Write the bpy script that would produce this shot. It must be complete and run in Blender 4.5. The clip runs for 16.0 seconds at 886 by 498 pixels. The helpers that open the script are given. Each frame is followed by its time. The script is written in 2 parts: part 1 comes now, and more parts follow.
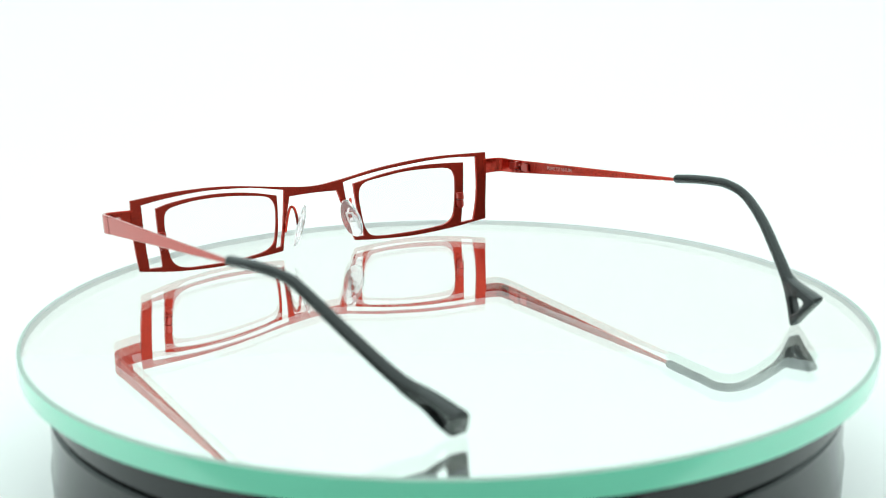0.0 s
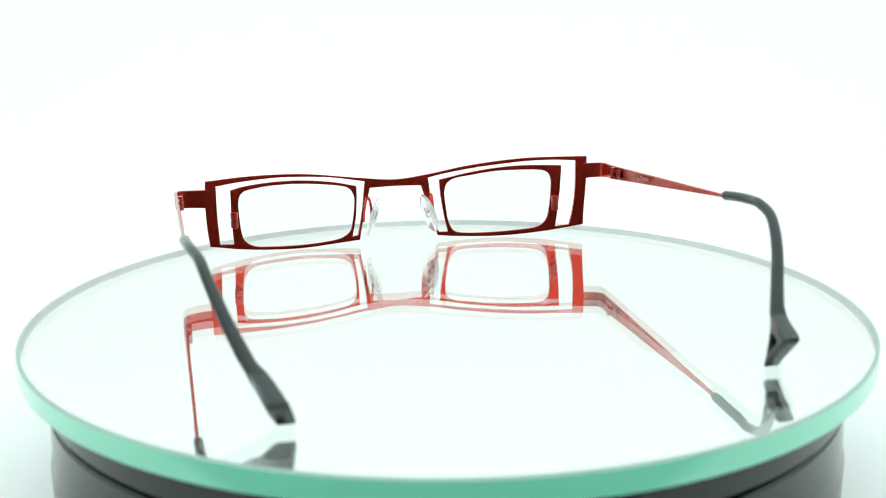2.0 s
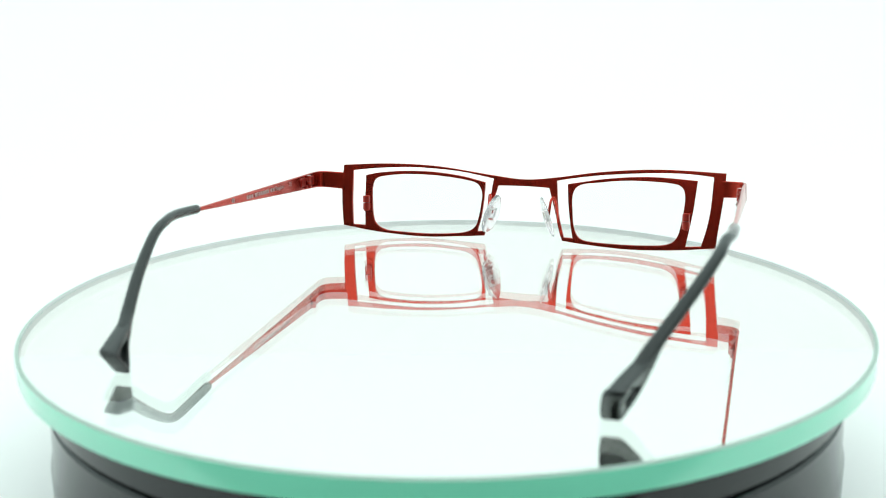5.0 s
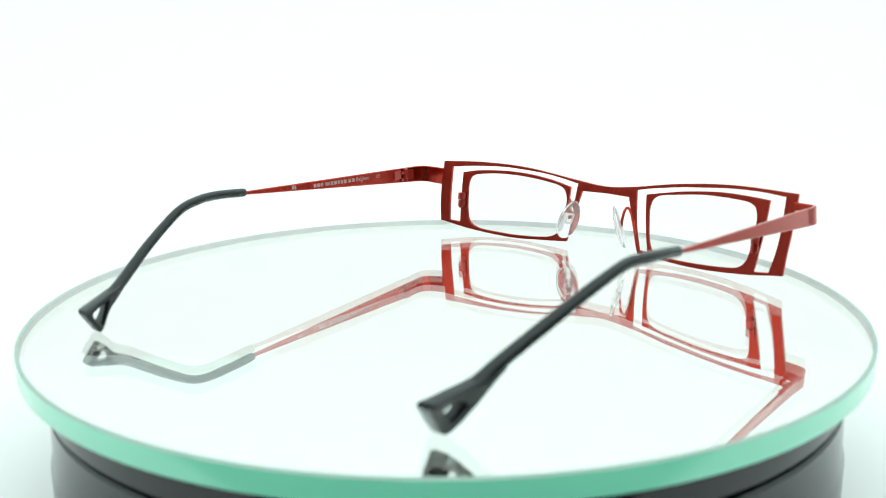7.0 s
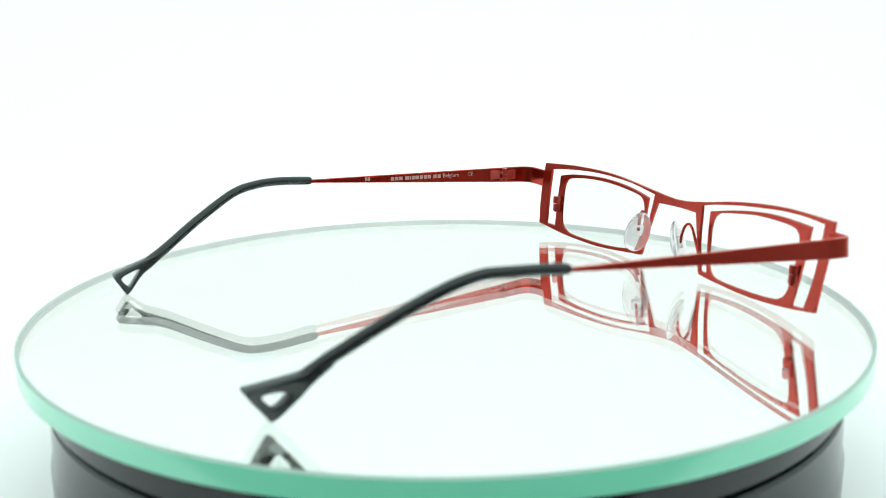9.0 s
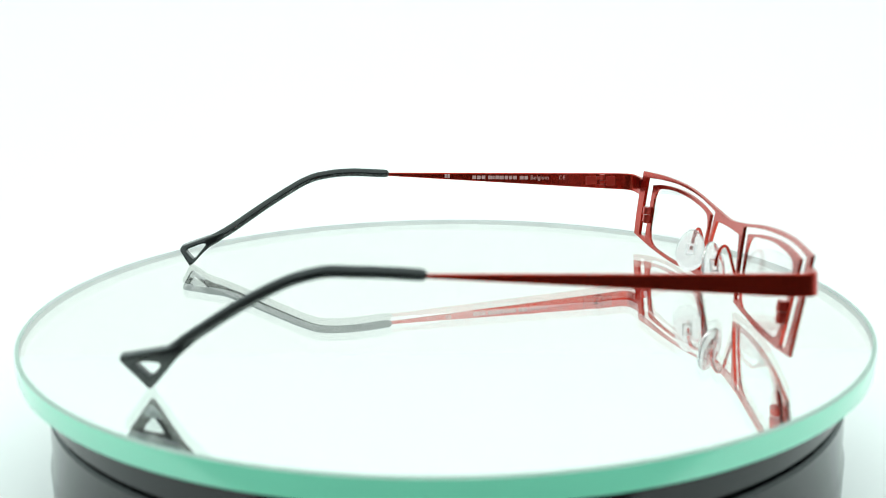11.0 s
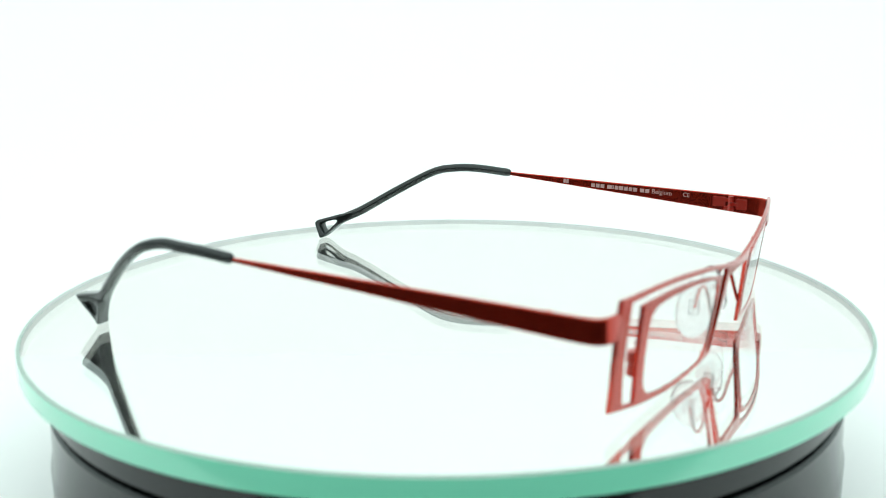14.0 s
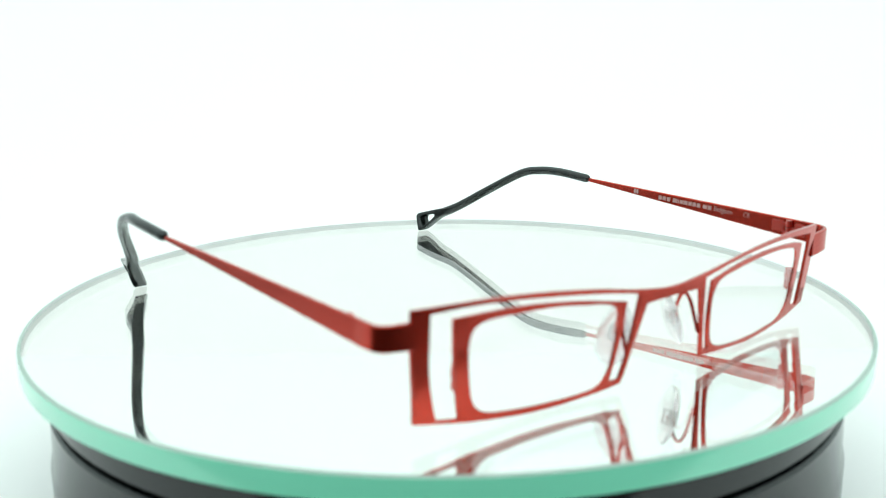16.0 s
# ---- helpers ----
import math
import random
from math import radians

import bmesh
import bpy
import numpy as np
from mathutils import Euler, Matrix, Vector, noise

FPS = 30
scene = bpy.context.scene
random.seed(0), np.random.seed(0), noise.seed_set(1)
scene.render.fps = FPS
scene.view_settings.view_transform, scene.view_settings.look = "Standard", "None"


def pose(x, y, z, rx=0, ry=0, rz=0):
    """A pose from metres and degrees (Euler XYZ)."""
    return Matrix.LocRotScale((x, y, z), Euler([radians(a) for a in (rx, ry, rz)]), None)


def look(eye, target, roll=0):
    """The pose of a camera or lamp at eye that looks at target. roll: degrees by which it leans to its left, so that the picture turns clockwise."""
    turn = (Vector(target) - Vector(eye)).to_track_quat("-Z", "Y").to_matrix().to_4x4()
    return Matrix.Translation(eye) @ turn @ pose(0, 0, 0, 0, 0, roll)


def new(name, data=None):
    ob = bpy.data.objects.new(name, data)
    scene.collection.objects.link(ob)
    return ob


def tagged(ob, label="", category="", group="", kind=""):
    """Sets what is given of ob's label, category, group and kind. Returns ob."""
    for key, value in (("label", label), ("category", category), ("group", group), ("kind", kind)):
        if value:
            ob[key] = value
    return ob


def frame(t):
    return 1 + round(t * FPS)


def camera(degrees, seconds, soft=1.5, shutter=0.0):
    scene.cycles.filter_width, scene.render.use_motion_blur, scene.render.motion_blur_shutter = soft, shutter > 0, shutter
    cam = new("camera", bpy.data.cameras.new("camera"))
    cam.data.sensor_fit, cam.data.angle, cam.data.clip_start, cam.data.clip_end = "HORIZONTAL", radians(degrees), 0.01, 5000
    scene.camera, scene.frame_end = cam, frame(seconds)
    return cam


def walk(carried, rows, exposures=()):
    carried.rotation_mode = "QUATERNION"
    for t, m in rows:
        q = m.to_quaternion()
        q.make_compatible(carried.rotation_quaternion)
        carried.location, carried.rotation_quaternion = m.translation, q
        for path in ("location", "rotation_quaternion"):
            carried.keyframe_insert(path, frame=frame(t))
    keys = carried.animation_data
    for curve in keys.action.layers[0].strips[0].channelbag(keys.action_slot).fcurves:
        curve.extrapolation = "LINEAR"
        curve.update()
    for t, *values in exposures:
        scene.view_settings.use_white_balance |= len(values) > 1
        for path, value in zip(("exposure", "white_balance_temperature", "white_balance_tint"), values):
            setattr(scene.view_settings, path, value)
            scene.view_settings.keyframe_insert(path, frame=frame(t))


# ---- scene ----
# Turntable axis at the origin, top of the glass at z = 0. MM turns millimetres into metres.
MM = 0.001

# ---- camera: stands still ----
cam = camera(45.0, 16.0, soft=0.9)
EYE = Vector((0.0, -0.27161, 0.07893))
AIM = EYE + Vector((-0.003608, 0.972786, -0.231676))
VIEW = look(EYE, AIM, -0.554)
walk(cam, [(0.0, VIEW), (16.0, VIEW)])
cam.data.dof.use_dof, cam.data.dof.focus_distance, cam.data.dof.aperture_fstop = True, 0.345, 18.0

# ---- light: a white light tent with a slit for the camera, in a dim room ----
world = bpy.data.worlds.new("dim_room")
scene.world = world
world.use_nodes = True
world.node_tree.nodes["Background"].inputs[0].default_value = (0.92, 1.0, 0.98, 1)
world.node_tree.nodes["Background"].inputs[1].default_value = 0.035


# ---- materials ----
def material(name, color, rough=0.5, metal=0.0, **more):
    m = bpy.data.materials.new(name)
    m.use_nodes = True
    b = m.node_tree.nodes["Principled BSDF"]
    b.inputs["Base Color"].default_value = (*color, 1)
    b.inputs["Roughness"].default_value = rough
    b.inputs["Metallic"].default_value = metal
    for key, value in more.items():
        b.inputs[key.replace("_", " ")].default_value = value
    return m


def grain(m, scale, dark, light, rough_low, rough_high, bump=0.0, stretch=(1, 1, 1)):
    """Fine and coarse variation of colour, gloss and relief on a material."""
    nt = m.node_tree
    b = nt.nodes["Principled BSDF"]
    tc = nt.nodes.new("ShaderNodeTexCoord")
    mp = nt.nodes.new("ShaderNodeMapping")
    mp.inputs["Scale"].default_value = stretch
    fine = nt.nodes.new("ShaderNodeTexNoise")
    fine.inputs["Scale"].default_value = scale
    fine.inputs["Detail"].default_value = 6
    coarse = nt.nodes.new("ShaderNodeTexNoise")
    coarse.inputs["Scale"].default_value = scale / 14
    coarse.inputs["Detail"].default_value = 3
    nt.links.new(tc.outputs["Object"], mp.inputs["Vector"])
    nt.links.new(mp.outputs["Vector"], fine.inputs["Vector"])
    nt.links.new(tc.outputs["Object"], coarse.inputs["Vector"])
    add = nt.nodes.new("ShaderNodeMath")
    add.operation = "MULTIPLY_ADD"
    add.inputs[1].default_value = 0.5
    half = nt.nodes.new("ShaderNodeMath")
    half.operation = "MULTIPLY"
    half.inputs[1].default_value = 0.5
    nt.links.new(coarse.outputs["Fac"], half.inputs[0])
    nt.links.new(fine.outputs["Fac"], add.inputs[0])
    nt.links.new(half.outputs[0], add.inputs[2])
    ramp = nt.nodes.new("ShaderNodeValToRGB")
    ramp.color_ramp.elements[0].position, ramp.color_ramp.elements[0].color = 0.3, (*dark, 1)
    ramp.color_ramp.elements[1].position, ramp.color_ramp.elements[1].color = 0.7, (*light, 1)
    nt.links.new(add.outputs[0], ramp.inputs["Fac"])
    nt.links.new(ramp.outputs["Color"], b.inputs["Base Color"])
    rr = nt.nodes.new("ShaderNodeMapRange")
    rr.inputs["To Min"].default_value, rr.inputs["To Max"].default_value = rough_low, rough_high
    nt.links.new(add.outputs[0], rr.inputs["Value"])
    nt.links.new(rr.outputs["Result"], b.inputs["Roughness"])
    if bump:
        bp = nt.nodes.new("ShaderNodeBump")
        bp.inputs["Strength"].default_value = bump
        bp.inputs["Distance"].default_value = 0.0001
        nt.links.new(fine.outputs["Fac"], bp.inputs["Height"])
        nt.links.new(bp.outputs["Normal"], b.inputs["Normal"])
    return m


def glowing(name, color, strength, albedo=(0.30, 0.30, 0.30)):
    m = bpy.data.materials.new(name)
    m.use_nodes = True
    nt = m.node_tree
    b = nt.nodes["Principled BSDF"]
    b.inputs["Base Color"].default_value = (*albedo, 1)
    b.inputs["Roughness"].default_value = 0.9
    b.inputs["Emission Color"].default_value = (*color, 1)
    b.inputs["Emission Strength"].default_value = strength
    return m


def clear(name, color, ior, rough=0.0):
    m = bpy.data.materials.new(name)
    m.use_nodes = True
    nt = m.node_tree
    nt.nodes.remove(nt.nodes["Principled BSDF"])
    g = nt.nodes.new("ShaderNodeBsdfGlass")
    g.inputs["Color"].default_value = (*color, 1)
    g.inputs["Roughness"].default_value = rough
    g.inputs["IOR"].default_value = ior
    nt.links.new(g.outputs[0], nt.nodes["Material Output"].inputs["Surface"])
    return m


def milky(name, color, share):
    """Clear soft plastic: it bends light and has a faint pale body."""
    m = material(name, color, 0.12)
    nt = m.node_tree
    body = nt.nodes.new("ShaderNodeMixShader")
    body.inputs[0].default_value = share
    tr = nt.nodes.new("ShaderNodeBsdfGlass")
    tr.inputs["Color"].default_value = (1.0, 0.97, 0.98, 1)
    tr.inputs["IOR"].default_value = 1.25
    through_light = nt.nodes.new("ShaderNodeBsdfTranslucent")
    through_light.inputs["Color"].default_value = (*color, 1)
    inner = nt.nodes.new("ShaderNodeMixShader")
    inner.inputs[0].default_value = 0.55
    nt.links.new(nt.nodes["Principled BSDF"].outputs[0], inner.inputs[1])
    nt.links.new(through_light.outputs[0], inner.inputs[2])
    nt.links.new(inner.outputs[0], body.inputs[1])
    nt.links.new(tr.outputs[0], body.inputs[2])
    nt.links.new(body.outputs[0], nt.nodes["Material Output"].inputs["Surface"])
    return m


RED = grain(material("anodised_red_titanium", (0.46, 0.03, 0.02), 0.25, 0.92, Coat_Weight=0.4, Coat_Roughness=0.12, Coat_IOR=1.5), 900, (0.47, 0.027, 0.011), (0.56, 0.035, 0.015), 0.17, 0.26, 0.10)
RED_FINE = material("red_metal_fitting", (0.56, 0.045, 0.03), 0.28, 0.8, Coat_Weight=1.0, Coat_Roughness=0.12)
BLACK = grain(material("black_acetate", (0.012, 0.014, 0.014), 0.2), 700, (0.008, 0.009, 0.009), (0.012, 0.013, 0.013), 0.11, 0.20, 0.04)
PLASTIC = grain(material("black_turntable_plastic", (0.012, 0.014, 0.015), 0.1), 500, (0.005, 0.006, 0.007), (0.008, 0.010, 0.011), 0.06, 0.11, 0.03)
TABLE = grain(material("unseen_dark_table", (0.06, 0.06, 0.06), 0.5), 60, (0.05, 0.05, 0.05), (0.075, 0.075, 0.072), 0.45, 0.6, 0.1)
GROOVE = material("gap_shade", (0.004, 0.004, 0.004), 0.6)
GLASS = clear("clear_float_glass", (0.995, 1.0, 0.997), 1.52)
SILVER = material("mirror_silvering", (1.0, 0.98, 0.955), 0.0, 1.0)
GLASS_WALL = material("ground_glass_wall", (1.0, 0.98, 0.98), 0.6, 0.3)
CHAMFER = material("frosted_chamfer", (0.36, 0.46, 0.40), 0.35)
EDGE = material("green_glass_edge", (0.27, 0.86, 0.60), 0.28, Coat_Weight=1.0, Coat_Roughness=0.10, Coat_IOR=1.6)
LENS = clear("clear_demo_lens", (1.0, 0.998, 1.0), 1.42)
SILICONE = milky("clear_silicone", (1.0, 0.96, 0.96), 0.86)
STEEL = material("bright_steel", (0.90, 0.88, 0.88), 0.3, 0.6)
ENGRAVED = material("pale_engraving", (0.48, 0.27, 0.26), 0.5)
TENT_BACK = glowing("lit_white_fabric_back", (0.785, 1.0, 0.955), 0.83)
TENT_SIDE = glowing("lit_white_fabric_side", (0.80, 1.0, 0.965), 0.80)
TENT_DIM = material("unseen_grey_skirt", (0.38, 0.39, 0.39), 0.9)
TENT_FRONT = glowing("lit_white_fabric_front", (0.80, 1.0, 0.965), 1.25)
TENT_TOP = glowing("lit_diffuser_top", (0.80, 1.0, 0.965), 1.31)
# The paper gets a faint glow that lifts it towards blown-out white.
SWEEP = glowing("glowing_sweep_paper", (0.775, 1.0, 0.965), 0.09, (0.86, 0.81, 0.81))



# ---- building helpers ----
def finish(ob, mats, smooth=True, crease=35):
    for m in mats if isinstance(mats, (list, tuple)) else [mats]:
        ob.data.materials.append(m)
    if smooth:
        ob.data.shade_smooth()
        ob.data.set_sharp_from_angle(angle=radians(crease))
    return ob


def part(name, bm, mats, parent=None, label="", smooth=True, crease=35):
    me = bpy.data.meshes.new(name)
    bmesh.ops.recalc_face_normals(bm, faces=bm.faces)
    bm.to_mesh(me)
    bm.free()
    ob = new(name, me)
    finish(ob, mats, smooth, crease)
    ob.parent = parent
    return tagged(ob, label)


def lathe(bm, profile, steps=128, mat=0, closed=False):
    """Turns a profile of (radius, z) about the z axis."""
    rings = []
    for r, z in profile:
        if r < 1e-9:
            rings.append([bm.verts.new((0, 0, z))])
        else:
            rings.append([bm.verts.new((r * math.cos(2 * math.pi * i / steps), r * math.sin(2 * math.pi * i / steps), z)) for i in range(steps)])
    pairs = list(zip(rings, rings[1:])) + ([(rings[-1], rings[0])] if closed else [])
    for a, b in pairs:
        for i in range(steps):
            j = (i + 1) % steps
            if len(a) == 1:
                f = bm.faces.new((a[0], b[i], b[j]))
            elif len(b) == 1:
                f = bm.faces.new((a[i], b[0], a[j]))
            else:
                f = bm.faces.new((a[i], b[i], b[j], a[j]))
            f.material_index = mat
    return bm


def glide(points, step):
    """A smooth line through points (Catmull-Rom), sampled about every step."""
    p = [Vector(q) for q in points]
    if len(p) == 2:
        n = max(1, round((p[1] - p[0]).length / step))
        return [p[0].lerp(p[1], i / n) for i in range(n + 1)]
    ext = [2 * p[0] - p[1], *p, 2 * p[-1] - p[-2]]
    out = []
    for a, b, c, d in zip(ext, ext[1:], ext[2:], ext[3:]):
        n = max(2, round((c - b).length / step))
        for i in range(n):
            t = i / n
            out.append(0.5 * (2 * b + (c - a) * t + (2 * a - 5 * b + 4 * c - d) * t * t + (3 * b - a - 3 * c + d) * t ** 3))
    return out + [p[-1]]


def contour(*runs, step=0.8):
    """A closed outline of smooth runs that meet at corners."""
    out = []
    for run in runs:
        out += glide(run, step)[:-1]
    return out


def ring(points, step=0.7):
    """A closed smooth outline."""
    p = [Vector(q) for q in points]
    n = len(p)
    out = []
    for k in range(n):
        a, b, c, d = p[k - 1], p[k], p[(k + 1) % n], p[(k + 2) % n]
        m = max(2, round((c - b).length / step))
        for i in range(m):
            t = i / m
            out.append(0.5 * (2 * b + (c - a) * t + (2 * a - 5 * b + 4 * c - d) * t * t + (3 * b - a - 3 * c + d) * t ** 3))
    return out


def cut_sheet(outlines, half, bevel, bend):
    """A sheet cut to outlines in millimetres (the first is the outer one), bent into space by bend(u, v, w), as a bmesh."""
    cu = bpy.data.curves.new("cut", "CURVE")
    cu.dimensions, cu.fill_mode = "2D", "BOTH"
    cu.extrude, cu.bevel_depth, cu.bevel_resolution, cu.offset = half - bevel, bevel, 1, -bevel
    for line in outlines:
        sp = cu.splines.new("POLY")
        sp.points.add(len(line) - 1)
        for q, v in zip(sp.points, line):
            q.co = (v[0], v[1], 0, 1)
        sp.use_cyclic_u = True
    ob = new("cut", cu)
    dg = bpy.context.evaluated_depsgraph_get()
    me = bpy.data.meshes.new_from_object(ob.evaluated_get(dg))
    bpy.data.objects.remove(ob)
    bm = bmesh.new()
    bm.from_mesh(me)
    bpy.data.meshes.remove(me)
    bpy.data.curves.remove(cu)
    bmesh.ops.remove_doubles(bm, verts=bm.verts, dist=0.002)
    # cross cuts, so that the sheet bends evenly
    low, high = min(v.co.x for v in bm.verts), max(v.co.x for v in bm.verts)
    for k in range(1, int((high - low) / 2.0)):
        bmesh.ops.bisect_plane(bm, geom=bm.verts[:] + bm.edges[:] + bm.faces[:], dist=1e-4, plane_co=(low + 2.0 * k + 0.013, 0, 0), plane_no=(1, 0, 0))
    for v in bm.verts:
        v.co = bend(*v.co)
    return bm


def tube(bm, points, radii, step=1.0, sides=12, flat=1.0, caps=True, round_start=0.0, wide=1.0):
    """A round rod along a smooth line, in millimetres; radii run along it."""
    line = glide(points, step)
    n = len(line)
    rows = []
    side = None
    for i, c in enumerate(line):
        way = (line[min(i + 1, n - 1)] - line[max(i - 1, 0)]).normalized()
        if side is None:
            side = way.orthogonal().normalized()
        side = (side - way * side.dot(way)).normalized()
        up = way.cross(side)
        s = i / (n - 1) * (len(radii) - 1)
        k = min(int(s), len(radii) - 2)
        r = radii[k] + (radii[k + 1] - radii[k]) * (s - k)
        if round_start:
            away = min(1.0, ((c - line[0]).length + 0.12) / round_start)
            r *= math.sqrt(1 - (1 - away) ** 2)
            away = min(1.0, ((c - line[-1]).length + 0.25) / 2.2)
            r *= math.sqrt(1 - (1 - away) ** 2)
        wider = Matrix.Diagonal((1 + (wide - 1) * max(0.0, (i / (n - 1) - 0.4) / 0.6), 1, 1))
        rows.append([bm.verts.new((c + r * wider @ (math.cos(a) * side + flat * math.sin(a) * up)) * MM) for a in (2 * math.pi * j / sides for j in range(sides))])
    for a, b in zip(rows, rows[1:]):
        for j in range(sides):
            bm.faces.new((a[j], b[j], b[(j + 1) % sides], a[(j + 1) % sides]))
    if caps:
        bm.faces.new(rows[0][::-1])
        bm.faces.new(rows[-1])
    return bm


def ribbon(bm, stations, half, lean=(0.0, 0.0)):
    """A flat metal strip on edge: stations (x, y, bottom, top) in millimetres, with a thickness of twice half and eased edges. lean: how far its top tilts sideways, at its start and end."""
    n = len(stations)
    rows = []
    for i, (x, y, lo, hi) in enumerate(stations):
        a, b = stations[max(i - 1, 0)], stations[min(i + 1, n - 1)]
        way = Vector((b[0] - a[0], b[1] - a[1])).normalized()
        nx, ny = -way.y, way.x
        e = 0.18
        loop = [(-half, lo + e), (-half + e, lo), (half - e, lo), (half, lo + e), (half, hi - e), (half - e, hi), (-half + e, hi), (-half, hi - e)]
        tip = lean[0] + (lean[1] - lean[0]) * i / (n - 1)
        loop = [(d + tip * (z - (lo + hi) / 2), z) for d, z in loop]
        rows.append([bm.verts.new(Vector((x + nx * d, y + ny * d, z)) * MM) for d, z in loop])
    for a, b in zip(rows, rows[1:]):
        for j in range(8):
            bm.faces.new((a[j], b[j], b[(j + 1) % 8], a[(j + 1) % 8]))
    bm.faces.new(rows[0][::-1])
    bm.faces.new(rows[-1])
    return bm


def slab(bm, centre, size, turn=0.0, bevel=0.15):
    """A box with eased edges, in millimetres, turned about z."""
    made = bmesh.ops.create_cube(bm, size=1.0)["verts"]
    m = Matrix.Translation(Vector(centre) * MM) @ Matrix.Rotation(turn, 4, "Z") @ Matrix.Diagonal((*(Vector(size) * MM), 1))
    bmesh.ops.transform(bm, matrix=m, verts=made)
    edges = list({e for v in made for e in v.link_edges})
    bmesh.ops.bevel(bm, geom=edges, offset=bevel * MM, segments=2, affect="EDGES")
    return bm


# ---- the light tent ----
# Sides, front and roof are unseen, inferred from reflections; glow replaces outside lamps.
FLOOR_Z, BACK_Y, FRONT_Y, SIDE_X, ROOF_Z = -0.048, 0.62, -0.36, 0.55, 0.62


def panel(name, a, b, c, d, m, label):
    """A fabric panel 2 mm thick; the corners go round so that its inner side faces the tent."""
    bm = bmesh.new()
    bm.faces.new([bm.verts.new(p) for p in (a, b, c, d)])
    made = bmesh.ops.extrude_face_region(bm, geom=bm.faces[:])["geom"]
    away = (Vector(b) - Vector(a)).cross(Vector(c) - Vector(b)).normalized() * -0.002
    bmesh.ops.translate(bm, vec=away, verts=[v for v in made if isinstance(v, bmesh.types.BMVert)])
    return tagged(part(name, bm, m, None, label, False), kind="structure")


def sweep():
    """White paper that lies on the table and curves up behind."""
    bm = bmesh.new()
    line = [(-0.145, FLOOR_Z), (0.30, FLOOR_Z)]
    line += [(0.30 + 0.3 * math.sin(a), FLOOR_Z + 0.3 - 0.3 * math.cos(a)) for a in (radians(k * 6) for k in range(1, 16))]
    line.append((0.60, ROOF_Z))
    rows = [[bm.verts.new((x, y, z)) for x in (-SIDE_X, SIDE_X)] for y, z in line]
    for a, b in zip(rows, rows[1:]):
        bm.faces.new((a[0], a[1], b[1], b[0]))
    return bm


def table_top():
    """The dark table under the light tent: unseen, added to darken reflections from the front."""
    bm = bmesh.new()
    return slab(bm, (0, -200, FLOOR_Z * 1000 - 20), (3000, 2600, 30), 0.0, 2.0)


SLIT = 0.125
tagged(part("floor", table_top(), TABLE, None, "unseen dark grey table top in front of the white paper, added to darken reflections"), kind="structure")
part("ground", sweep(), [SWEEP], None, "seamless white paper sweep under the turntable, with a faint added glow")["kind"] = "structure"
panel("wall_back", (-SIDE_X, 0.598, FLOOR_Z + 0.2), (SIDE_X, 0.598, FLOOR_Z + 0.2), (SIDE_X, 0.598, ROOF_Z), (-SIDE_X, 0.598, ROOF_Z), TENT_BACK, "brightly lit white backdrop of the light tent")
LIT_Y = 0.24
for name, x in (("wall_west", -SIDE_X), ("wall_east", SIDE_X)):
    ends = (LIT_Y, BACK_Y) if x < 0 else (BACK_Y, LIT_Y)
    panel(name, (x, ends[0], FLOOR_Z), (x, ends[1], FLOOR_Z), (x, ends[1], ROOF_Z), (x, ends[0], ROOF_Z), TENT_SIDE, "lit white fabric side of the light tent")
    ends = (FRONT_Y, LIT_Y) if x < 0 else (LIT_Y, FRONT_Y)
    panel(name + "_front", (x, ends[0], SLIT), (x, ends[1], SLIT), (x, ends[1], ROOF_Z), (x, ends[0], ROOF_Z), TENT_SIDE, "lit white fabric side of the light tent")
    # Unseen skirt, added so that low reflections in the red metal stay dark.
    panel(name + "_skirt", (x, ends[0], FLOOR_Z), (x, ends[1], FLOOR_Z), (x, ends[1], SLIT), (x, ends[0], SLIT), TENT_DIM, "unseen grey skirt round the open front, added to darken reflections")
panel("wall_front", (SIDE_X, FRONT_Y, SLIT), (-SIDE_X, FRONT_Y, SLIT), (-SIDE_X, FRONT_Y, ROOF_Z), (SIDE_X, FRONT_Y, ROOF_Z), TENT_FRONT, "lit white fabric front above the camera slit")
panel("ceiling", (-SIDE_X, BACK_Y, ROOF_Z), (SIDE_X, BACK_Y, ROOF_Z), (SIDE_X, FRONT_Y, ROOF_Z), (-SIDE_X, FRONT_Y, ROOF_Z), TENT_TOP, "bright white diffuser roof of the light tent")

# ---- the turntable ----
RADIUS, THICK = 106.15, 5.0


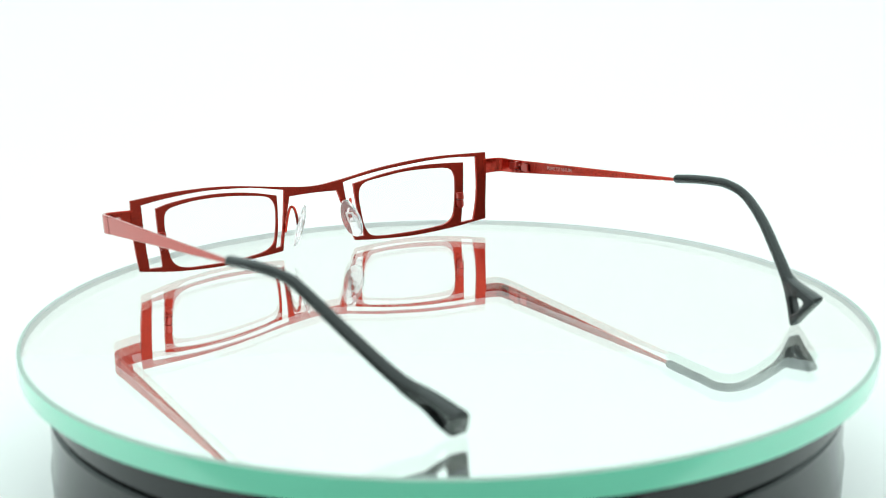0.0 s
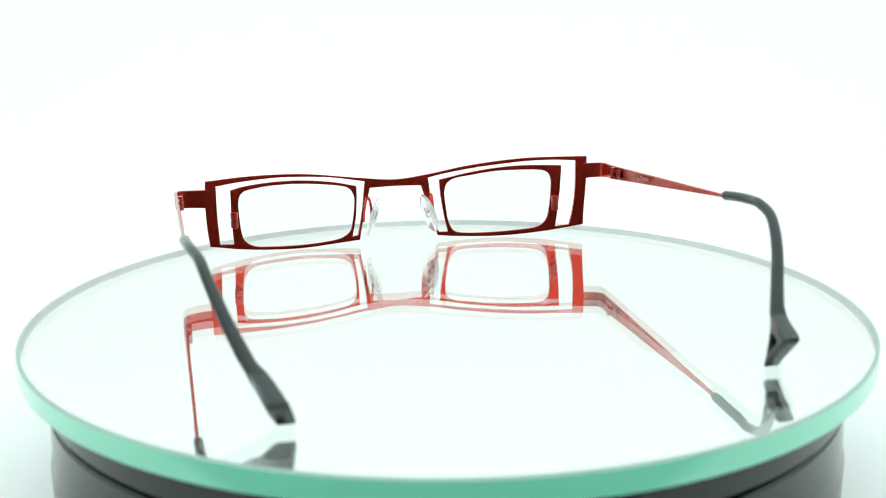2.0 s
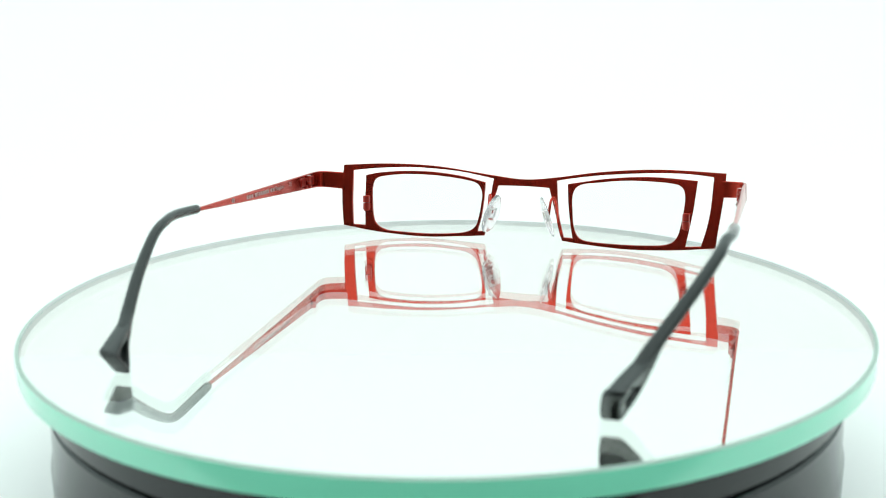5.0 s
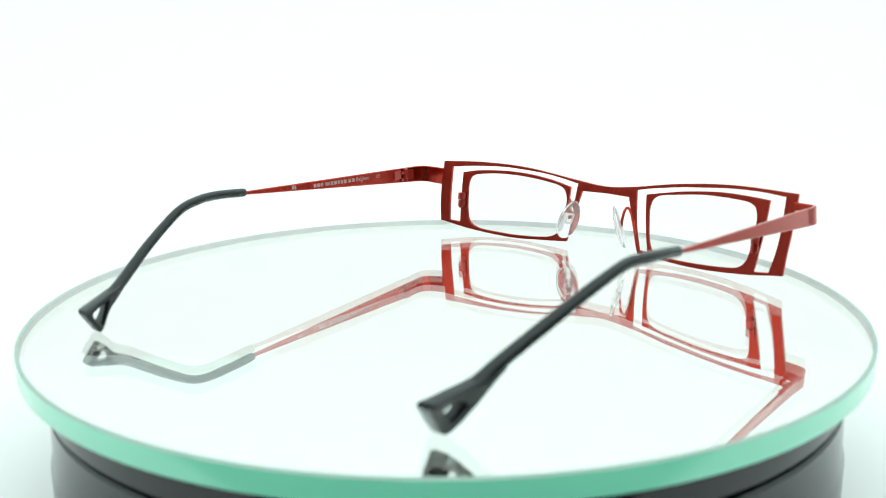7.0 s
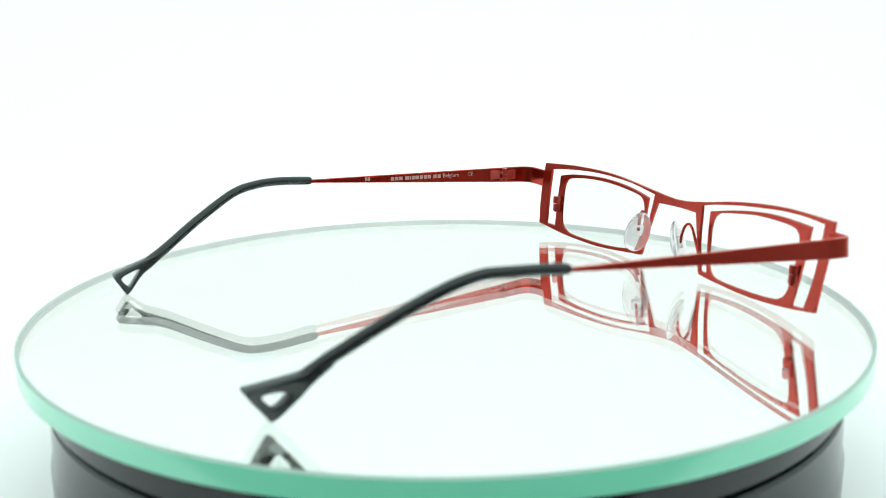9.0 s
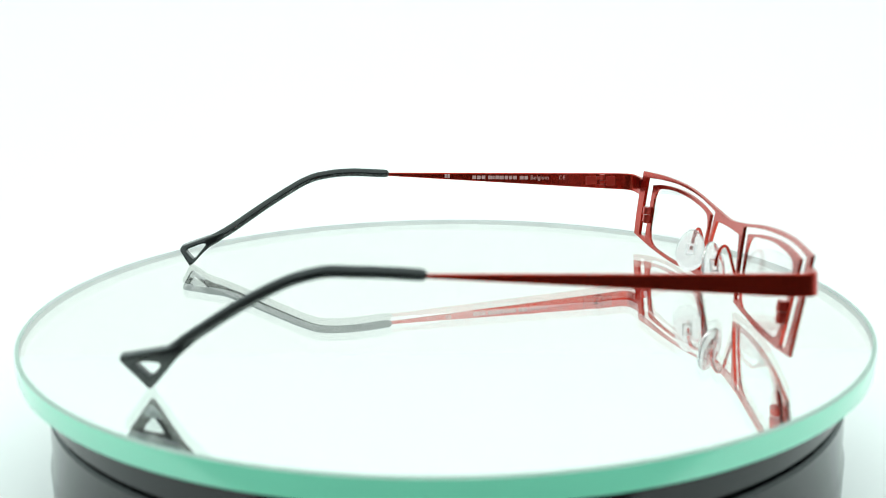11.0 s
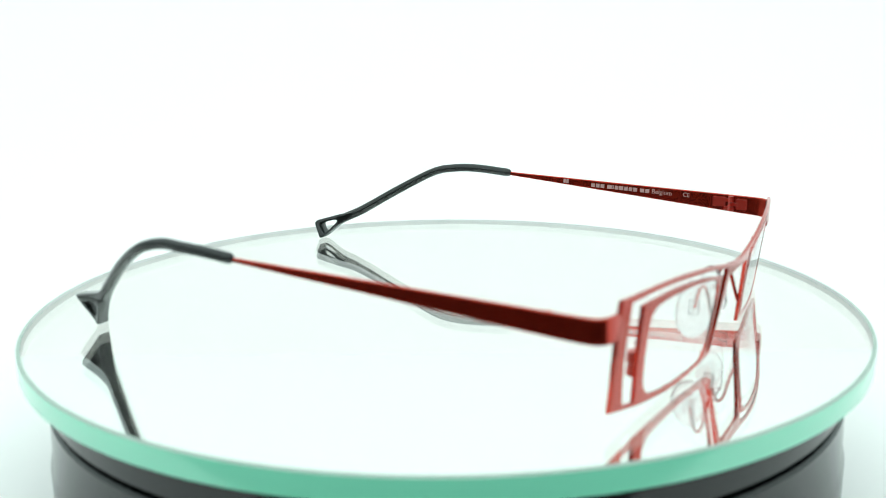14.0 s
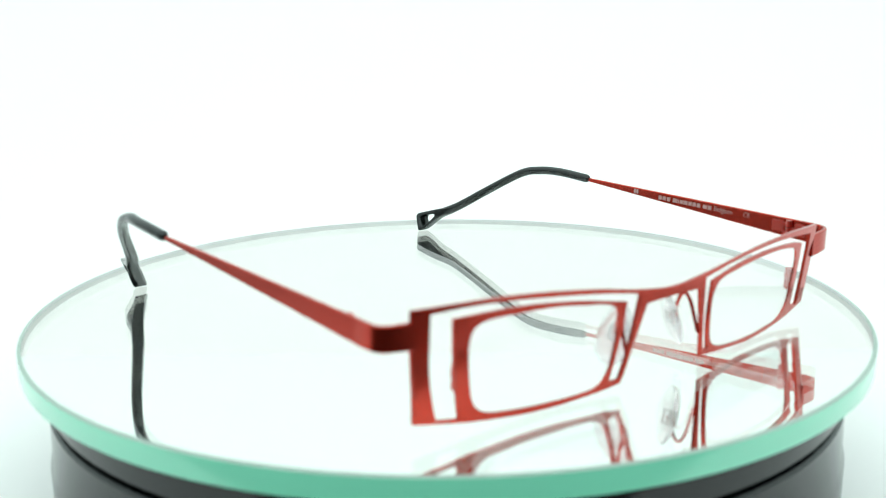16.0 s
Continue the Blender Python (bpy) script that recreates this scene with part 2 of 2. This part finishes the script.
def display_turntable():
    """The fixed housing, and the platter with its glass plate, which turns on it. Returns the platter."""
    table = tagged(new("display_turntable"), "black display turntable topped by a round mirror-backed glass plate", "turntable")
    table.location.x = -0.0004
    bm = lathe(bmesh.new(), [(0, -48 * MM), (0.0992, -0.048), (0.1010, -0.046), (0.1010, -0.030), (0.1003, -0.0285), (0.1003, -0.0163), (0.0996, -0.0157), (0.0, -0.0157)])
    part("housing", bm, PLASTIC, table, "glossy black plastic motor housing")
    # Matt near-black core: the shade of the gap is put into its colour.
    bm = lathe(bmesh.new(), [(0, -0.0157), (0.0975, -0.0157), (0.0975, -0.0146), (0, -0.0146)])
    part("gap", bm, GROOVE, table, "recessed near-black core, painted as the shade in the gap under the platter")
    bm = lathe(bmesh.new(), [(0, -0.0146), (0.0996, -0.0146), (0.1003, -0.0140), (0.1003, -0.0056), (0.0997, -0.0051), (0, -0.0051)])
    top = part("platter", bm, PLASTIC, table, "glossy black turning platter")
    r, t = RADIUS * MM, THICK * MM
    bm = lathe(bmesh.new(), [(0, 0), (r - 0.0009, 0)], 192)
    lathe(bm, [(r - 0.0009, 0), (r - 0.0004, -t)], 192, 1)
    lathe(bm, [(r - 0.0004, -t), (0, -t)], 192)
    bmesh.ops.remove_doubles(bm, verts=bm.verts, dist=1e-6)
    glass = part("glass_plate", bm, [GLASS, GLASS_WALL], top, "clear round glass plate with a mirror back")
    glass.visible_shadow = False
    bm = lathe(bmesh.new(), [(0, -t + 0.00003), (r - 0.0005, -t + 0.00003), (r - 0.0005, -t + 0.00001), (0, -t + 0.00001)], 192)
    part("mirror_backing", bm, SILVER, top, "silvered mirror backing")
    bm = lathe(bmesh.new(), [(r - 0.00089, 0.0), (r - 0.0003, -0.00012), (r, -0.00036)], 192, 1)
    lathe(bm, [(r, -0.00036), (r + 0.0001, -t / 2), (r, -t - 0.0001), (r - 0.0004, -t - 0.0005), (r - 0.0012, -t - 0.00052)], 192)
    bmesh.ops.remove_doubles(bm, verts=bm.verts, dist=1e-6)
    part("polished_edge", bm, [EDGE, CHAMFER], top, "pale green polished glass edge")
    return top


platter = display_turntable()

# ---- the eyeglasses ----
TILT, BOW = 0.1361, 0.001734


def front(u, v, w):
    """Bends the flat front: it leans and bows about the face."""
    return Vector((u, TILT * v - BOW * u * u + w, v)) * MM


OUTER = contour(
    [(-61.3, 23.5), (-46.7, 24.1), (-30.4, 23.6), (-12.0, 21.3), (-0.6, 20.3), (10.1, 21.4), (24.8, 23.9), (42.8, 25.7), (63.3, 26.0)],
    [(63.3, 26.0), (62.9, 18.6), (61.8, 8.5), (61.4, 3.5)],
    [(61.4, 3.5), (48.5, 1.5), (34.1, 0.4), (20.0, 0.8), (12.9, 1.4)],
    [(12.9, 1.4), (11.7, 4.5), (10.3, 10.0), (7.9, 18.0)],
    [(7.9, 18.0), (-0.6, 18.2), (-9.1, 18.0)],
    [(-9.1, 18.0), (-11.3, 10.0), (-13.2, 1.5)],
    [(-13.2, 1.5), (-21.3, 0.9), (-34.0, 0.3), (-48.8, 1.4), (-60.9, 3.5)],
    [(-60.9, 3.5), (-61.5, 9.4), (-61.7, 17.0), (-61.3, 23.5)])
SLOT_L = contour(
    [(-57.8, 3.8), (-58.2, 12.0), (-58.2, 21.8)],
    [(-58.2, 21.8), (-50.3, 22.6), (-39.5, 23.1), (-30.4, 22.8), (-21.2, 22.0), (-10.7, 20.2)],
    [(-10.7, 20.2), (-12.2, 10.0), (-13.7, 3.0)],
    [(-13.7, 3.0), (-15.6, 2.7)],
    [(-15.6, 2.7), (-14.3, 8.2), (-13.7, 13.7), (-13.5, 18.8)],
    [(-13.5, 18.8), (-21.2, 20.5), (-30.4, 21.6), (-39.5, 21.8), (-48.5, 21.2), (-53.8, 20.2)],
    [(-53.8, 20.2), (-53.9, 12.0), (-53.6, 3.5)],
    [(-53.6, 3.5), (-57.8, 3.8)])
SLOT_R = contour(
    [(13.3, 2.5), (11.4, 10.0), (10.3, 20.4)],
    [(10.3, 20.4), (15.7, 21.5), (24.8, 22.9), (33.8, 23.9), (42.8, 24.7), (51.7, 25.0), (59.7, 24.7)],
    [(59.7, 24.7), (59.2, 14.7), (58.2, 8.4), (56.9, 3.5)],
    [(56.9, 3.5), (52.2, 2.9)],
    [(52.2, 2.9), (53.0, 7.3), (54.1, 14.6), (54.9, 23.1)],
    [(54.9, 23.1), (48.2, 23.3), (41.0, 23.3), (33.9, 22.8), (24.8, 21.6), (14.0, 19.5)],
    [(14.0, 19.5), (14.4, 13.7), (15.3, 7.3), (16.3, 2.4)],
    [(16.3, 2.4), (13.3, 2.5)])
EYE_L = ring([(-51.5, 16.6), (-51.5, 12.0), (-51.1, 7.2), (-50.0, 4.1), (-46.8, 2.2), (-41.0, 1.6), (-32.5, 1.3), (-24.0, 1.7), (-18.9, 2.6), (-16.2, 4.6), (-15.2, 8.0), (-14.6, 12.0), (-14.5, 15.6), (-16.3, 18.4), (-21.2, 19.6), (-30.4, 20.6), (-39.5, 20.8), (-46.6, 20.2), (-50.2, 19.2)])
EYE_R = ring([(15.7, 16.2), (15.9, 10.5), (16.7, 5.4), (18.7, 2.5), (23.0, 1.7), (33.0, 1.7), (42.0, 2.3), (46.9, 3.2), (49.5, 5.6), (50.6, 10.0), (51.2, 14.6), (51.3, 18.6), (49.9, 21.1), (45.6, 21.9), (34.0, 21.8), (24.8, 20.7), (18.0, 19.4)])


def engraving(text, size, place, turn, parent, label):
    """Lettering engraved on a temple, as thin raised meshes."""
    cu = bpy.data.curves.new("lettering", "FONT")
    cu.body, cu.size, cu.extrude, cu.align_x, cu.align_y = text, size * MM, 0.00002, "LEFT", "CENTER"
    ob = new("lettering", cu)
    me = bpy.data.meshes.new_from_object(ob.evaluated_get(bpy.context.evaluated_depsgraph_get()))
    bpy.data.objects.remove(ob)
    me.transform(turn)
    me.transform(Matrix.Translation(Vector(place) * MM))
    ob = new("lettering", me)
    finish(ob, ENGRAVED, False)
    ob.parent = parent
    return tagged(ob, label)


def temple(glasses, s, tilt, arm, lo, hi, sleeve, radii, neck, hole, anchors, lean, name_label):
    """One temple: a tapered red arm on edge, its top tilted sideways, a hinge, and a black tip with a looped end. s is -1 or 1 by side."""
    (x0, y0), (x1, y1) = arm
    yh = y0 - 2.3
    t = tagged(part("temple", ribbon(bmesh.new(), [(x0 + (x1 - x0) * k / 24, y0 + (y1 - y0) * k / 24, lo[0] + (lo[1] - lo[0]) * k / 24, hi[0] + (hi[1] - hi[0]) * k / 24) for k in range(25)], 0.42, (tilt, tilt)), RED, glasses, name_label))
    # hinge barrels on the inner side
    bm = bmesh.new()
    zc, hh = (lo[0] + hi[0]) / 2, hi[0] - lo[0]
    for dz in (-0.24, 0.0, 0.24):
        a = Vector((x0 - s * 1.05, yh - 1.4, zc + (dz - 0.10) * hh))
        tube(bm, [a, a + Vector((0, 0, 0.20 * hh))], [0.85, 0.85], 0.6, 16)
        slab(bm, (x0 - s * 0.8, yh - (2.2 if dz else 0.6), zc + dz * hh), (0.8, 2.4, 0.19 * hh), 0.0, 0.12)
    slab(bm, (x0 - s * 0.60, yh - 4.9, zc + 0.1 * hh), (0.6, 3.8, hh * 0.62), s * -0.03, 0.25)
    slab(bm, (x0 - s * 0.60, yh + 1.5, zc + 0.03 * hh), (0.6, 3.2, hh * 0.64), 0.0, 0.25)
    part("hinge", bm, RED_FINE, t, "red metal hinge knuckles")
    a = Vector((x0 - s * 1.05, yh - 1.4, zc + 0.34 * hh))
    part("hinge_screw", tube(bmesh.new(), [a, a + Vector((0, 0, 0.14 * hh))], [0.8, 0.8], 0.3, 16), RED_FINE, t, "red hinge screw head")
    # black tip: sleeve and loop
    head = Vector(sleeve[0])
    nose = (Vector(sleeve[1]) - head).normalized()
    bm = tube(bmesh.new(), [head, head + nose * 0.3, head + nose * 0.7, head + nose * 1.3, *sleeve[1:]], radii, 0.9, 16, 1.0, True, 1.3, 1.2)
    (xa, ya), (xb, yb) = anchors

    def loop_bend(u, v, w):
        k = (ya - u) / (ya - yb)
        thin = 0.60 + 0.18 * min(1.0, max(0.0, (k + 0.28) / 0.28)) + 0.20 * max(0.0, min(1.0, k))
        return Vector((xa + (xb - xa) * k + w * thin - s * lean * (8.6 - 5.4 * k - v) * min(1.0, max(0.0, k + 0.1)), u, v)) * MM
    loop = cut_sheet([contour(*neck, step=0.7), ring(hole, 0.5)], 2.15, 0.5, loop_bend)
    me = bpy.data.meshes.new("loop")
    loop.to_mesh(me)
    loop.free()
    bm.from_mesh(me)
    bpy.data.meshes.remove(me)
    part("temple_tip", bm, BLACK, t, "black acetate temple tip with a triangular loop")
    return t


def nose_pad(glasses, s, root, bow, centre, turn):
    """A red wire arm that carries a clear oval pad. s is -1 or 1 by side."""
    arm = part("pad_arm", tube(bmesh.new(), [root, *bow], [0.42, 0.42], 0.4, 10), RED, glasses, "bent red wire pad arm")
    bm = bmesh.new()
    bmesh.ops.create_uvsphere(bm, u_segments=32, v_segments=20, radius=1.0)
    for v in bm.verts:
        x, y, z = v.co
        v.co = (x * (1.3 if x * s < 0 else 0.8), y * (3.9 - 0.5 * z), z * 6.6)
    m = Matrix.Translation(Vector(centre) * MM) @ turn @ Matrix.Scale(MM, 4)
    bm.transform(m)
    pad = part("nose_pad", bm, SILICONE, glasses, "clear silicone nose pad")
    pad.visible_shadow = False
    bm = bmesh.new()
    for dy, dz, ly, lz in ((-1.1, 0, 0.5, 3.4), (1.1, 0, 0.5, 3.4), (0, -1.45, 1.9, 0.5), (0, 1.45, 1.9, 0.5)):
        slab(bm, (s * 0.2, dy, dz + 0.4), (0.7, ly, lz), 0.0, 0.1)
    bm.transform(Matrix.Translation(Vector(centre) * MM) @ turn)
    part("pad_insert", bm, STEEL, pad, "small steel pad insert")


def lens_body(line, mid):
    """A thin clear lens that fills an eye opening and follows the bow of the front."""
    bm = bmesh.new()
    n = len(line)
    sides = []
    for w in (-0.26, 0.26):
        hub = bm.verts.new(front(mid.x, mid.y, w))
        last = None
        for k in range(1, 11):
            now = [bm.verts.new(front(*(mid + (p - mid) * (k / 10 * 1.012)), w)) for p in line]
            for i in range(n):
                j = (i + 1) % n
                bm.faces.new((hub, now[i], now[j]) if last is None else (last[i], now[i], now[j], last[j]))
            last = now
        sides.append(last)
    for i in range(n):
        j = (i + 1) % n
        bm.faces.new((sides[0][i], sides[1][i], sides[1][j], sides[0][j]))
    return bm


def letter_bars(spans, height, place, turn, parent, label):
    """Plain bars in place of lettering: spans (start, end) along the line, in millimetres."""
    bm = bmesh.new()
    for a, b in spans:
        slab(bm, ((a + b) / 2, 0, 0), (b - a, height, 0.04), 0.0, 0.01)
    bm.transform(Matrix.Translation(Vector(place) * MM) @ turn)
    return part("lettering", bm, ENGRAVED, parent, label, False)


def eyeglasses():
    g = tagged(new("eyeglasses"), "red titanium eyeglasses with slotted rectangular rims and black temple tips", "eyeglasses")
    part("frame_front", cut_sheet([OUTER, SLOT_L, SLOT_R, EYE_L, EYE_R], 0.45, 0.06, front), RED, g, "cut red titanium front with slots around both lenses", True, 14)
    for line in (EYE_L, EYE_R):
        mid = sum(line, Vector((0, 0))) / len(line)
        lens = part("lens", lens_body(line, mid), LENS, g, "clear demo lens")
        lens.visible_shadow = False
    # end pieces that wrap round to the hinges
    for tilt, path, a, b in ((-0.04, [(-60.8, -3.7), (-65.2, -4.1), (-68.4, -4.9), (-69.7, -6.4), (-70.1, -8.4), (-70.0, -11.6)], (15.3, 20.9), (16.5, 21.6)),
                       (-0.13, [(62.2, -3.7), (65.6, -4.1), (68.0, -4.8), (69.0, -6.2), (69.2, -8.2), (69.1, -11.6)], (18.7, 23.7), (19.3, 23.9))):
        way = glide(path, 0.7)
        n = len(way) - 1
        bm = ribbon(bmesh.new(), [(p[0], p[1], a[0] + (b[0] - a[0]) * k / n, a[1] + (b[1] - a[1]) * k / n) for k, p in enumerate(way)], 0.45, (0.0, tilt))
        part("end_piece", bm, RED, g, "curved red end piece")
    # closing blocks that clamp the lenses
    for x, z in ((-53.1, 11.2), (52.1, 10.9)):
        bm = bmesh.new()
        y = TILT * z - BOW * x * x
        for dz in (-1.22, 1.22):
            a = Vector((x, y - 1.5, z + dz - 1.1))
            tube(bm, [a, a + Vector((0, 0.3, 2.2))], [1.15, 1.15], 0.8, 16)
            slab(bm, (x, y - 0.85, z + dz), (2.1, 1.3, 2.2), 0.0, 0.2)
        a = Vector((x, y - 1.66, z - 2.75))
        tube(bm, [a, a + Vector((0, 0.05, 0.45))], [0.75, 0.75], 0.3, 14)
        part("closing_block", bm, RED_FINE, g, "small red rim closing block")
    # temples
    left = temple(g, -1, -0.04, ((-69.95, -11.65), (-68.1, -86.5)), (16.5, 23.05), (21.6, 23.95),
           [(-68.1, -84.8, 23.6), (-67.3, -94.6, 24.4), (-66.5, -100.3, 24.5), (-65.6, -104.2, 24.2), (-64.8, -108.4, 23.5), (-63.8, -113.5, 21.4), (-61.1, -123.5, 15.8), (-57.7, -133.2, 9.9), (-56.0, -137.3, 7.8), (-54.7, -140.4, 6.4)],
           [1.25, 1.25, 1.25, 1.25, 1.3, 1.35, 1.45],
           ([(-134.5, 9.5), (-138.0, 8.55), (-140.8, 7.9), (-147.6, 5.9)], [(-147.6, 5.9), (-148.8, 4.9), (-146.4, 0.6)], [(-146.4, 0.6), (-145.4, 0.3), (-141.0, 4.3), (-137.5, 6.2), (-134.5, 7.9)], [(-134.5, 7.9), (-134.5, 9.5)]),
           [(-146.9, 4.3), (-144.9, 5.4), (-141.8, 6.1), (-141.5, 5.4), (-143.1, 3.5), (-144.7, 1.8), (-145.3, 2.0)], ((-55.9, -137.4), (-52.0, -148.0)), 0.42,
           "tapered red metal temple with engraved lettering")
    right = temple(g, 1, -0.13, ((69.1, -11.65), (71.0, -85.4)), (19.3, 26.15), (23.9, 26.95),
           [(71.0, -83.7, 26.6), (71.3, -90.9, 27.4), (71.2, -97.6, 27.8), (70.5, -103.3, 27.8), (69.5, -110.3, 25.9), (66.1, -119.1, 20.9), (60.6, -129.4, 13.4), (58.6, -133.1, 10.4), (57.4, -135.7, 8.3)],
           [1.25, 1.25, 1.25, 1.25, 1.3, 1.35, 1.45],
           ([(-129.8, 13.3), (-133.0, 11.4), (-136.0, 9.9), (-144.4, 8.0)], [(-144.4, 8.0), (-145.7, 7.0), (-141.1, 0.7)], [(-141.1, 0.7), (-139.9, 0.3), (-135.8, 5.2), (-133.3, 8.3), (-129.8, 11.6)], [(-129.8, 11.6), (-129.8, 13.3)]),
           [(-142.5, 6.0), (-140.4, 6.7), (-137.6, 6.6), (-137.5, 5.5), (-139.3, 3.2), (-140.2, 3.0)], ((58.7, -133.1), (53.4, -144.1)), 0.42,
           "tapered red metal temple with engraved lettering")
    # nose pads on wire arms
    for k in (-1, 1):
        mid = -0.4 if k < 0 else 0.0
        hook = [(k * x + mid, y, z) for x, y, z in ((11.3, 0.5, 7.2), (11.2, -0.6, 10.8), (10.8, -1.4, 14.0), (10.3, -2.3, 15.6), (9.8, -3.3, 15.0), (9.5, -4.1, 12.6), (9.4, -4.5, 10.2))]
        nose_pad(g, k, hook[0], hook[1:], (k * 9.0 + mid, -4.8, 9.9), Matrix.Rotation(radians(-18 * k), 4, "Y") @ Matrix.Rotation(radians(22 * k), 4, "Z"))
    # lettering on the inner sides of the temples
    inner_l = Matrix.Rotation(radians(-2.3), 4, "Y") @ Matrix.Rotation(radians(1.42), 4, "Z") @ Matrix.Rotation(radians(-2.0), 4, "X") @ Matrix(((0, 0, 1, 0), (1, 0, 0, 0), (0, 1, 0, 0), (0, 0, 0, 1)))
    inner_r = Matrix.Rotation(radians(-7.4), 4, "Y") @ Matrix.Rotation(radians(-1.48), 4, "Z") @ Matrix.Rotation(radians(-4.0), 4, "X") @ Matrix(((0, 0, -1, 0), (-1, 0, 0, 0), (0, 1, 0, 0), (0, 0, 0, 1)))
    words = [(0.0, 1.2), (1.5, 2.7), (3.0, 4.2), (5.1, 6.6), (6.8, 7.2), (7.5, 8.6), (8.8, 10.2), (10.5, 11.6), (11.9, 13.0), (13.3, 14.5), (15.4, 16.7), (17.0, 18.2)]
    letter_bars(words, 1.15, (-68.36, -57.9, 21.7), inner_l, left, "pale engraved brand lettering")
    letter_bars([(0.0, 0.75), (0.95, 1.7)], 1.2, (-68.13, -66.9, 22.4), inner_l, left, "pale engraved size mark")
    engraving("Belgium", 1.95, (-68.83, -39.0, 21.05), inner_l, left, "pale engraved lettering")
    engraving("CE", 1.75, (-69.03, -29.6, 20.75), inner_l, left, "pale engraved lettering")
    engraving("PURE TITANIUM", 1.72, (69.08, -29.8, 23.05), inner_r, right, "pale engraved lettering")
    return g


glasses = eyeglasses()

# ---- motion: the platter turns with the glasses on it ----
def heading(t):
    """Degrees that the turntable has turned at t seconds."""
    return 37.880 - 10.7020 * t - 0.011950 * t * t - 0.000371 * t ** 3


def motions():
    times = [k * 0.25 for k in range(65)]
    seat = pose(0.00522, 0.07261, 0.0, 0, 0, -2.697)
    walk(glasses, [(t, pose(0, 0, 0, 0, 0, heading(t)) @ seat) for t in times])
    walk(platter, [(t, pose(0.0003, 0, 0, 0, 0, heading(t)) @ pose(-0.0002, -0.0005, 0)) for t in times])


motions()
